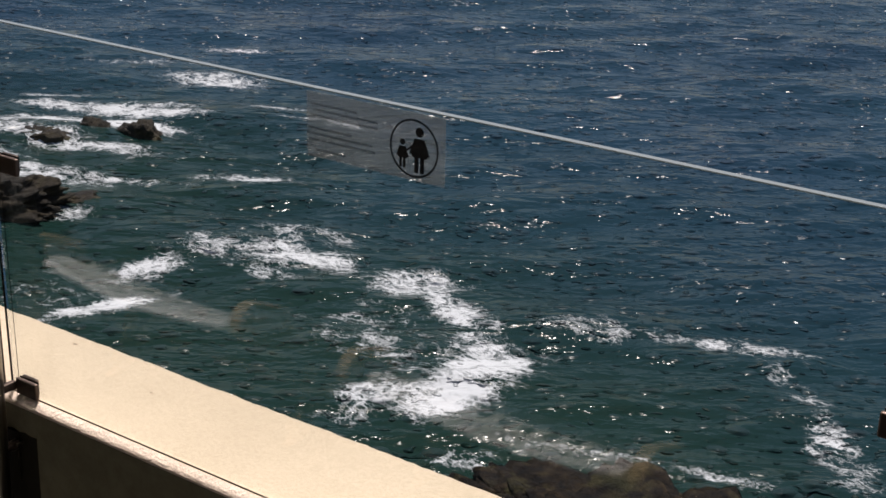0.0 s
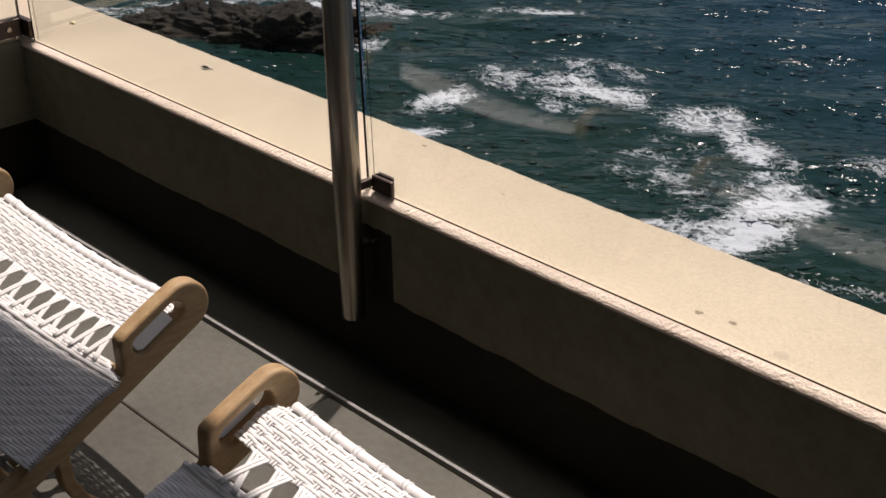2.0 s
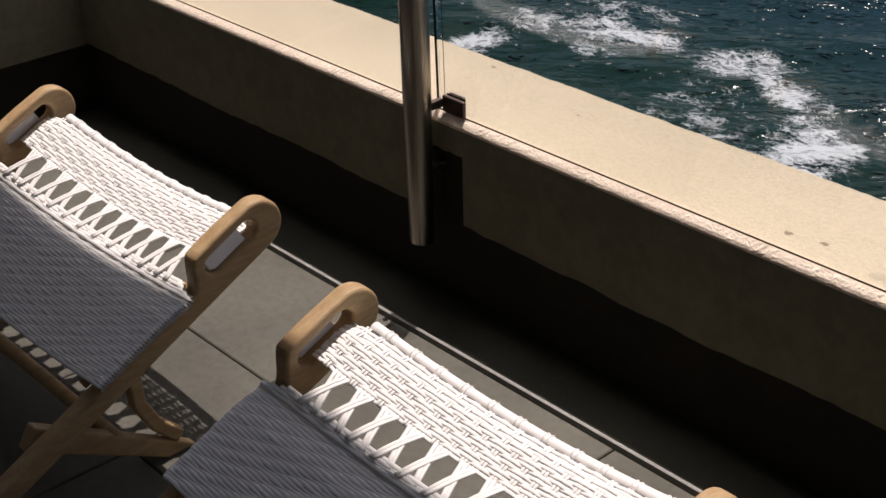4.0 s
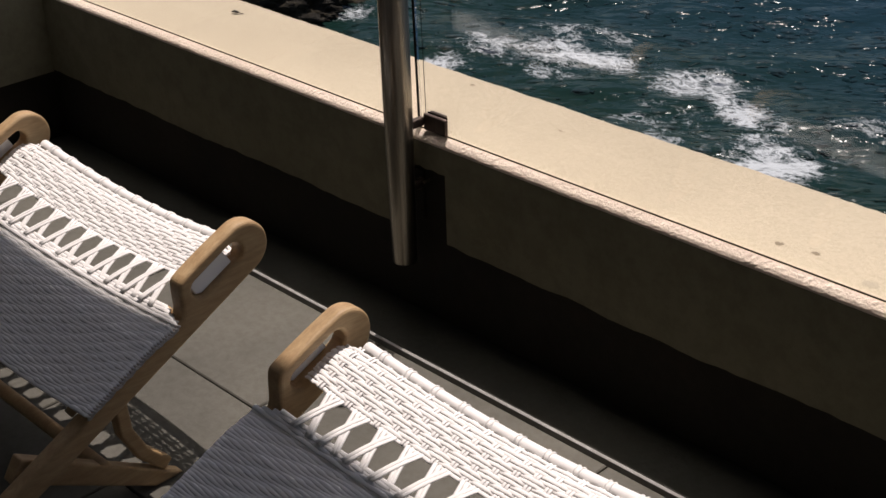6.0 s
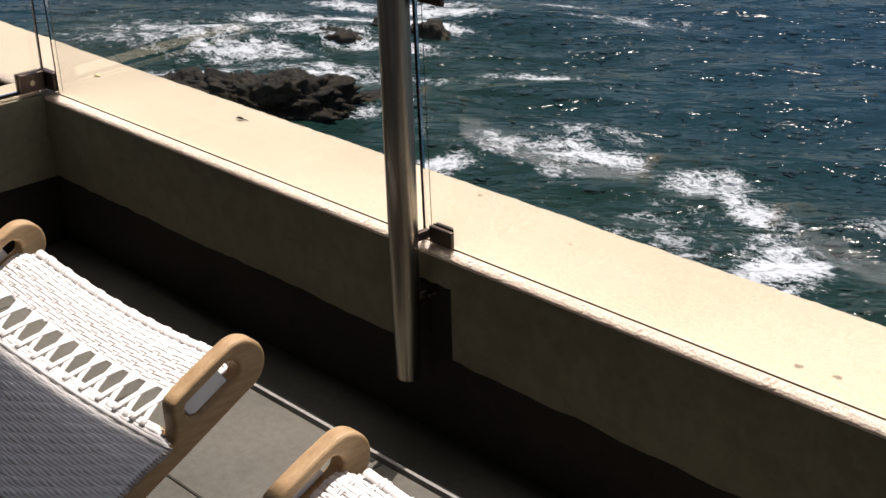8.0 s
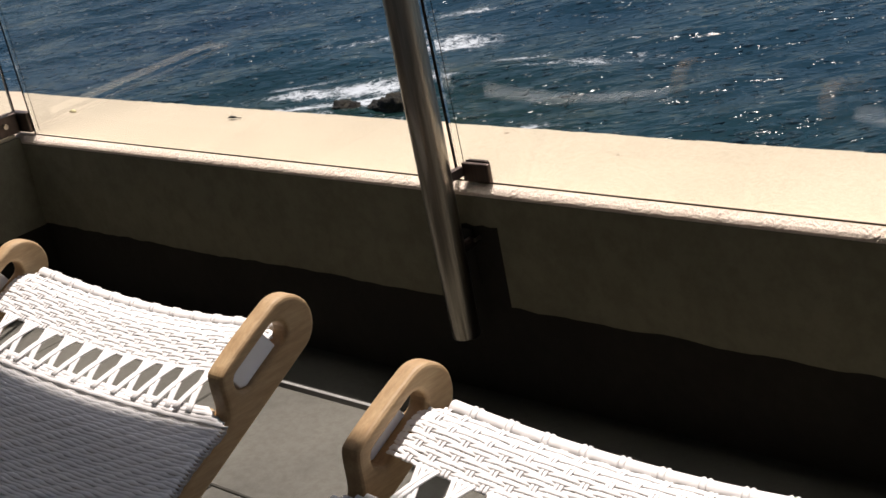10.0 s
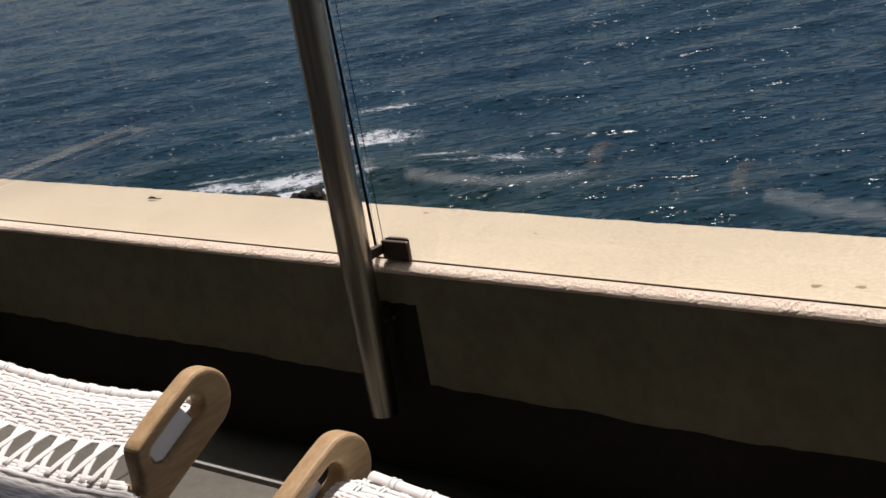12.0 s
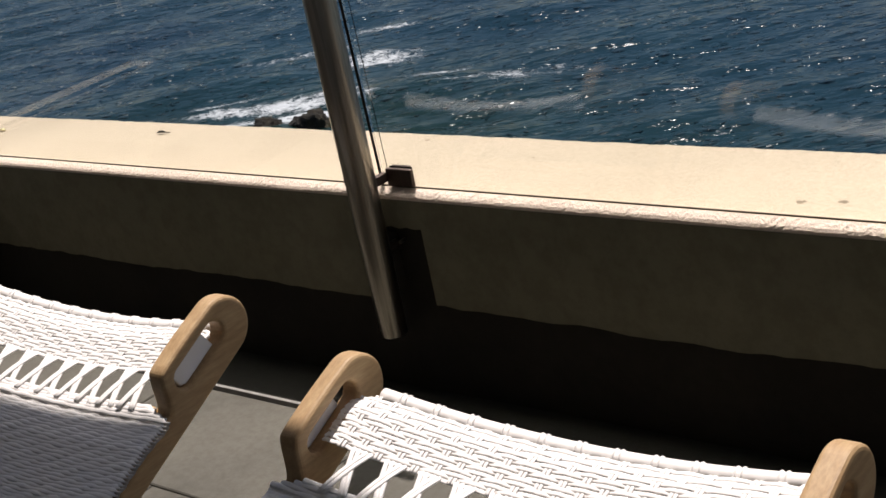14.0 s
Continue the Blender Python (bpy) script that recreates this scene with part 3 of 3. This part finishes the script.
# the rail's face, u down along it from the tip, v across it from its lower edge
HEAD = [(0.048 + 0.0125 * k, 0.0965 + 0.0025 * math.sin(math.pi * k / 12)) for k in range(1, 10)]
TAPER = [(0.170 + 0.042 * k / 12, 0.040 + 0.057 * (0.5 + 0.5 * math.cos(math.pi * k / 12))) for k in range(13)]
RAIL = (
    arc(0.048, 0.048, 0.0485, 180, 90, 12)
    + HEAD
    + TAPER
    + [(0.50, 0.040), (0.825, 0.040), (0.832, 0.034), (0.832, 0.010), (0.826, 0.0), (0.50, 0.0), (0.27, 0.0)]
    + arc(0.048, 0.048, 0.048, 270, 190, 12)
)
SLOT = arc(0.068, 0.060, 0.0175, 90, 270, 8) + arc(0.150, 0.060, 0.0175, 270, 450, 8)
LEG = [(-0.668, 0.030), (-0.712, 0.075), (-0.738, 0.130), (-0.742, 0.190)]
CROSS = [(-0.640, 0.0), (-0.700, 0.0), (-0.955, 0.140), (-0.930, 0.178)]


def low_chair(cx, oy, oz, slope, label):
    chair = tagged(empty("low_chair", (cx, oy, 0.0)), label, "chair", "chairs on the terrace")
    d = Vector((0, -math.cos(radians(slope)), -math.sin(radians(slope))))
    n = Vector((0, -math.sin(radians(slope)), math.cos(radians(slope))))
    inner, thick = 0.342, 0.035

    def at(x, u, v):
        return Vector((x, 0, oz)) + d * u + n * v

    def face(points):
        return [(p.y, p.z) for p in (at(0, u, v) for u, v in points)]

    for s in (-1, 1):
        # the cords' turned ends fill the lower part of the slot
        c, e = sorted((s * (inner + 0.010), s * (inner + 0.026))) if s > 0 else (-inner - 0.034, -inner - 0.025)
        part("cord_wrap", slab(face([(0.078, 0.0432), (0.152, 0.0432), (0.162, 0.0500), (0.163, 0.0700), (0.154, 0.0762), (0.081, 0.0762)]), c, e, None, 0.003), M_CORD, chair, "white cord wrap in the handle slot")
        a, b = sorted((s * inner, s * (inner + thick)))
        part("rail", slab(face(RAIL), a, b, face(SLOT), 0.007), M_WOOD, chair, "rounded teak side rail with a slotted handle")
        # the bent leg, on the rail's inner side
        pts = [Vector((s * (inner - 0.022), y + 0.425, z * oz / 0.378)) for y, z in LEG]
        leg = bmesh.new()
        side = Vector((1, 0, 0))
        left, right = [], []
        for i, p in enumerate(pts):
            t = (pts[min(i + 1, len(pts) - 1)] - pts[max(i - 1, 0)]).normalized()
            o = side.cross(t).normalized() * 0.013
            left.append(p + o)
            right.append(p - o)
        outline = [(p.y, max(p.z, 0.0)) for p in left] + [(p.y, max(p.z, 0.0)) for p in reversed(right)]
        part("leg", slab(outline, s * (inner - 0.022) - 0.013, s * (inner - 0.022) + 0.013, None, 0.005), M_WOOD, chair, "bent teak leg")
        # the straight crossing leg, foot towards the sea
        cross = [(y + 0.425, z * oz / 0.378) for y, z in CROSS]
        part("cross_leg", slab(cross, s * (inner - 0.022) - 0.014, s * (inner - 0.022) + 0.014, None, 0.004), M_WOOD, chair, "straight teak crossing leg")
    bar = bmesh.new()
    tube(bar, [(-inner + 0.01, -0.79 + 0.425, 0.085 * oz / 0.378), (inner - 0.01, -0.79 + 0.425, 0.085 * oz / 0.378)], 0.013, 12)
    part("stretcher", bar, M_WOOD, chair, smooth=True)

    half = inner - 0.012

    def sag(x, depth):
        k = max(-1.0, min(1.0, x / half))
        return Vector((0, 0.25 * depth * (1 - k * k), -depth * (1 - k * k)))

    # woven band between the slots: paired cords both ways
    rows, pitch, u0, v0 = 16, 0.0057, 0.054, 0.050
    cols, cpitch = 22, 0.0300
    rnd = random.Random(7 + int(cx * 10))

    def crown(u):
        return v0 - 1.6 * max(0.0, 0.085 - u) ** 1.5

    band = bmesh.new()
    for i in range(rows):
        u = u0 + pitch * i
        pts = []
        steps = cols * 5
        for k in range(-4, steps + 5):
            x = -cols * cpitch / 2 + cpitch * k / 5
            x = max(-inner - 0.008, min(inner + 0.008, x))
            over = math.cos(math.pi * (x + cols * cpitch / 2) / cpitch - math.pi / 2 + math.pi * ((i // 2) % 2))
            edge = max(0.0, (abs(x) - half + 0.05) / 0.08)
            du = (0.0008 if i % 2 else -0.0008) + rnd.uniform(-0.0004, 0.0004) + 0.12 * (0.115 - u) * min(1.0, edge)
            fray = 0.0022 * rnd.uniform(-1, 1) * min(1.0, edge)
            pts.append(at(x, u + du + fray, crown(u) + 0.0012 * over * (1 if edge < 0.6 else 0.3) - 0.004 * max(0.0, edge - 0.5)) + sag(x, 0.030))
        tube(band, pts, 0.0033, 6, 0.30, up=n, caps=True)
    for j in range(cols):
        for half_step in (-0.0032, 0.0032):
            x = -cols * cpitch / 2 + cpitch * (j + 0.5) + half_step
            pts = []
            for k in range(29):
                u = u0 - 0.006 + (rows * pitch + 0.004) * k / 28
                i = (u - u0) / pitch
                over = -math.cos(math.pi * (i - 0.5) / 2 + math.pi * (j % 2))
                pts.append(at(x + rnd.uniform(-0.0003, 0.0003), u, crown(u) + 0.0009 * over) + sag(x, 0.030))
            tube(band, pts, 0.0032, 6, 0.30, up=n)
    tagged(part("woven_band", band, M_CORD, chair, "bright white woven cord band", smooth=True), kind="stuff")

    # rolled front edge with its binding turns
    roll = bmesh.new()
    pts = [at(x, 0.040, 0.030) + sag(x, 0.030) for x in (-half + 0.012 + (2 * half - 0.024) * k / 40 for k in range(41))]
    tube(roll, pts, 0.0108, 14, 1.0, up=n)
    part("front_roll", roll, M_CORD, chair, "white cord-bound front roll", smooth=True)
    bind = bmesh.new()
    for j in range(11):
        for half_step in (-0.0044, 0.0044):
            x = (2 * half - 0.044) * ((j + 0.5) / 11 - 0.5) + half_step
            loop = []
            for k in range(15):
                a = radians(-20 + 205 * k / 14)
                loop.append(at(x + 0.0016 * k / 14, 0.040 - 0.0106 * math.cos(a), 0.030 + 0.0106 * math.sin(a)) + sag(x, 0.030))
            loop.append(at(x, u0 + 0.006, crown(u0) - 0.001) + sag(x, 0.030))
            tube(bind, loop, 0.0022, 6, 0.8, up=Vector((1, 0, 0)))
    tagged(part("binding", bind, M_CORD, chair, "white cord binding", smooth=True), kind="stuff")

    # crossed lacing over the opening
    groups = 11
    gp = 2 * (half - 0.022) / groups
    ua, ub = u0 + pitch * rows - 0.008, 0.216
    for g in range(groups):
        lace = bmesh.new()
        xc = -half + 0.022 + gp * (g + 0.5)
        for s in (-1, 1):
            for w in (-0.0042, 0.0042):
                pts = []
                for k in range(9):
                    t = k / 8
                    x = xc + s * gp * 0.20 * (1 - t / 0.40) + w * (1 - 0.25 * t)
                    lift = 0.003 * math.sin(math.pi * t) + (0.003 if s > 0 else 0.0) * t
                    v = crown(ua) * (1 - t) + 0.052 * t + lift
                    pts.append(at(x, ua + (ub - ua) * t, v) + sag(x, 0.030 - 0.008 * t))
                tube(lace, pts, 0.0042, 6, 0.4, up=n)
        part("lacing", lace, M_CORD, chair, smooth=True)

    # the lower sling: close rows of cord over two side poles
    sling = bmesh.new()
    rows2, pitch2, start = 39, 0.0058, 0.206
    width = half + 0.004
    for i in range(rows2):
        u = start + pitch2 * i
        q = i / (rows2 - 1)
        pts = []
        for k in range(57):
            x = -width + 2 * width * k / 56
            stitch = 0.0008 * math.cos(math.pi * (k * 0.5 + (i % 4) * 0.5)) + rnd.uniform(-0.0005, 0.0005)
            flare = 1 + 0.142 * min(1.0, max(0.0, (q - 0.01) / 0.06))
            pts.append(at(x * flare, u, 0.046 + 0.010 * min(1.0, 3 * q) + (0.004 if i < 4 else 0.0) + stitch) + sag(x, 0.020 + 0.010 * q))
        first, last = pts[0], pts[-1]
        pts = [first - n * 0.016 + Vector((0.006, 0, 0)), first - n * 0.008 - Vector((0.006, 0, 0))] + pts + [last - n * 0.008 + Vector((0.006, 0, 0)), last - n * 0.016 - Vector((0.006, 0, 0))]
        tube(sling, pts, 0.0044, 6, 0.40, up=n)
    tagged(part("sling", sling, M_CORD, chair, "close-woven white cord sling", smooth=True), kind="stuff")
    for s in (-1, 1):
        pole = bmesh.new()
        tube(pole, [at(s * (width - 0.004), 0.200, 0.034), at(s * (width - 0.004), 0.440, 0.040)], 0.009, 10)
        part("side_pole", pole, M_WOOD, chair, smooth=True)
    bar = bmesh.new()
    tube(bar, [at(x, 0.212, 0.040) + sag(x, 0.020) for x in (-width + 2 * width * k / 30 for k in range(31))], 0.008, 10)
    part("cross_cord", bar, M_CORD, chair, smooth=True)
    return chair


low_chair(-0.163, -0.441, 0.383, 27.0, "low teak chair with white woven cord sling, half in sun")
low_chair(0.850, -0.469, 0.338, 23.6, "low teak chair with white woven cord sling beside another")

# ---- safety notice on the glass ----
SIGN_Y = GLASS_Y0 - 0.0012
notice = tagged(empty("glass_notice", (1.005, SIGN_Y - LEAN * (1.118 - 0.43), 1.118)), "translucent notice sticker with a black circle pictogram on glass", "sign")
notice.rotation_euler.x = math.atan(LEAN)
NX, NZ = 1.005, 1.118
part("film", box(0.864 - NX, 1.127 - NX, -0.0003, 0.0, 1.068 - NZ, 1.171 - NZ), M_FILM, notice, "pale translucent film")


def flat_shape(points, y):
    out = bmesh.new()
    a = [out.verts.new((x, y, z)) for x, z in points]
    b = [out.verts.new((x, y - 0.0003, z)) for x, z in points]
    k = len(points)
    out.faces.new(a)
    out.faces.new(list(reversed(b)))
    for i in range(k):
        out.faces.new((a[i], b[i], b[(i + 1) % k], a[(i + 1) % k]))
    bmesh.ops.recalc_face_normals(out, faces=out.faces)
    return out


CXN, CZN = 1.071 - NX, 1.117 - NZ
ring = bmesh.new()
ro = [(CXN + 0.0445 * math.cos(a), CZN + 0.0445 * math.sin(a)) for a in (2 * math.pi * k / 48 for k in range(48))]
ri = [(CXN + 0.0415 * math.cos(a), CZN + 0.0415 * math.sin(a)) for a in (2 * math.pi * k / 48 for k in range(48))]
vo, vi = [ring.verts.new((x, -0.0008, z)) for x, z in ro], [ring.verts.new((x, -0.0008, z)) for x, z in ri]
for k in range(48):
    ring.faces.new((vo[k], vo[(k + 1) % 48], vi[(k + 1) % 48], vi[k]))
part("circle", ring, M_INK, notice, "black printed circle")


def pictogram(x, z, h):
    """A plain upright mark: a disc over a flared block on two bars."""
    part("mark", flat_shape([(x + 0.105 * h * math.cos(a), z + 0.885 * h + 0.105 * h * math.sin(a)) for a in (2 * math.pi * k / 20 for k in range(20))], -0.0006), M_INK, notice)
    part("mark", flat_shape([(x - 0.13 * h, z + 0.74 * h), (x + 0.13 * h, z + 0.74 * h), (x + 0.26 * h, z + 0.40 * h), (x + 0.20 * h, z + 0.38 * h), (x + 0.19 * h, z + 0.33 * h), (x - 0.19 * h, z + 0.33 * h), (x - 0.20 * h, z + 0.38 * h), (x - 0.26 * h, z + 0.40 * h)], -0.0006), M_INK, notice)
    for s in (-1, 1):
        part("mark", flat_shape([(x + s * 0.075 * h - 0.05 * h, z), (x + s * 0.075 * h + 0.05 * h, z), (x + s * 0.075 * h + 0.05 * h, z + 0.33 * h), (x + s * 0.075 * h - 0.05 * h, z + 0.33 * h)], -0.0006), M_INK, notice)


pictogram(CXN + 0.010, CZN - 0.036, 0.070)
pictogram(CXN - 0.021, CZN - 0.032, 0.044)
part("mark", flat_shape([(CXN - 0.014, CZN - 0.003), (CXN + 0.001, CZN + 0.008), (CXN + 0.003, CZN + 0.005), (CXN - 0.013, CZN - 0.006)], -0.0006), M_INK, notice)
for x0, x1, z in ((0.885, 0.975, 1.152), (0.890, 1.015, 1.143), (0.885, 1.015, 1.134), (0.880, 0.965, 1.114), (0.876, 1.005, 1.105), (0.880, 1.010, 1.096), (0.895, 0.955, 1.080)):
    part("text_line", flat_shape([(x0 - 0.012 - NX, z - NZ - 0.0018), (x1 - 0.012 - NX, z - NZ - 0.0018), (x1 - 0.012 - NX, z - NZ + 0.0018), (x0 - 0.012 - NX, z - NZ + 0.0018)], -0.0006), M_INKPALE, notice, "faded printed text line")

# ---- marks on the parapet ----
for x, y, r, seed in ((0.875, 0.090, 0.0070, 1), (0.938, 0.100, 0.0062, 2), (1.056, 0.070, 0.0120, 3), (1.39, 0.164, 0.0105, 4), (-0.004, 0.262, 0.0050, 5), (0.30, 0.20, 0.003, 6), (1.20, 0.21, 0.003, 7)):
    rnd = random.Random(seed)
    pts = [(x + r * rnd.uniform(0.6, 1.25) * math.cos(a) * 1.3, y + r * rnd.uniform(0.6, 1.25) * math.sin(a)) for a in (2 * math.pi * k / 14 for k in range(14))]
    bm = bmesh.new()
    top = 0.4158 + min(0.0064, 0.0506 * (y - 0.034))
    c = bm.verts.new((x, y, top + 0.0008))
    ring_v = [bm.verts.new((px, py, top + 0.0003 + 0.0506 * (py - y if y < 0.15 else 0.0))) for px, py in pts]
    for k in range(14):
        bm.faces.new((c, ring_v[k], ring_v[(k + 1) % 14]))
    part("stain", bm, M_FAINT if r > 0.011 else M_STAIN, sea_wall, "grey-brown spot on the plaster")
bug = tagged(empty("dry_leaf", (-0.780, 0.220, 0.4225)), "tiny dark dry leaf lying on the parapet", "leaf")
bm = bmesh.new()
tube(bm, [(-0.014, 0.0, 0.003), (-0.006, 0.002, 0.006), (0.004, 0.003, 0.006), (0.013, 0.007, 0.003)], [0.001, 0.005, 0.005, 0.001], 8, 0.5)
part("blade", bm, M_ROCK, bug, smooth=True)
bm = bmesh.new()
tube(bm, [(0.013, 0.007, 0.003), (0.020, 0.012, 0.002)], 0.001, 6)
part("stalk", bm, M_ROCK, bug)
petal = tagged(empty("pale_petal", (-1.378, 0.186, 0.4225)), "small pale yellow petal lying on the parapet", "petal")
M_PETAL, _nt, _b = mat("petal", 0.6)
_b.inputs["Base Color"].default_value = (0.75, 0.66, 0.35, 1)
bm = bmesh.new()
tube(bm, [(-0.012, 0, 0.002), (0.0, 0.002, 0.005), (0.013, 0.001, 0.002)], [0.002, 0.007, 0.002], 8, 0.4)
part("blade", bm, M_PETAL, petal, smooth=True)

# ---- floor tiles ----
def tile(x0, x1, y0, y1, z, stone):
    bm = bmesh.new()
    c = 0.0025
    top = [bm.verts.new(p) for p in ((x0 + c, y0 + c, z), (x1 - c, y0 + c, z), (x1 - c, y1 - c, z), (x0 + c, y1 - c, z))]
    mid = [bm.verts.new(p) for p in ((x0, y0, z - c), (x1, y0, z - c), (x1, y1, z - c), (x0, y1, z - c))]
    low = [bm.verts.new((v.co.x, v.co.y, -0.011)) for v in mid]
    bm.faces.new(top)
    for a, b in ((mid, top), (low, mid)):
        for k in range(4):
            bm.faces.new((a[k], a[(k + 1) % 4], b[(k + 1) % 4], b[k]))
    return part("tile", bm, stone, floor)


rnd = random.Random(3)
TX = [0.103 + 0.6 * k for k in range(-3, 11)]
for y1, y0, shift in ((-0.128, -0.4465, 0.0), (-0.4500, -0.7490, 0.3), (-0.753, -1.06, 0.0), (-1.0645, -1.372, 0.3), (-1.3765, -1.684, 0.0), (-1.6885, -1.996, 0.3), (-2.0, -2.6, 0.0), (-2.6045, -3.39, 0.3)):
    for a, b in zip(TX, TX[1:]):
        x0, x1 = max(a + shift + 0.002, CORNER_X + 0.004), min(b + shift - 0.002, 5.99)
        if x1 - x0 > 0.02:
            tile(x0, x1, y0, y1, rnd.uniform(-0.0006, 0.0006), M_TILE)
# floor between strip and wall, coloured dark for the parapet's shadow
tile(CORNER_X + 0.004, 5.99, -0.108, 0.0285, 0.0, M_FLOOR_SHADE)
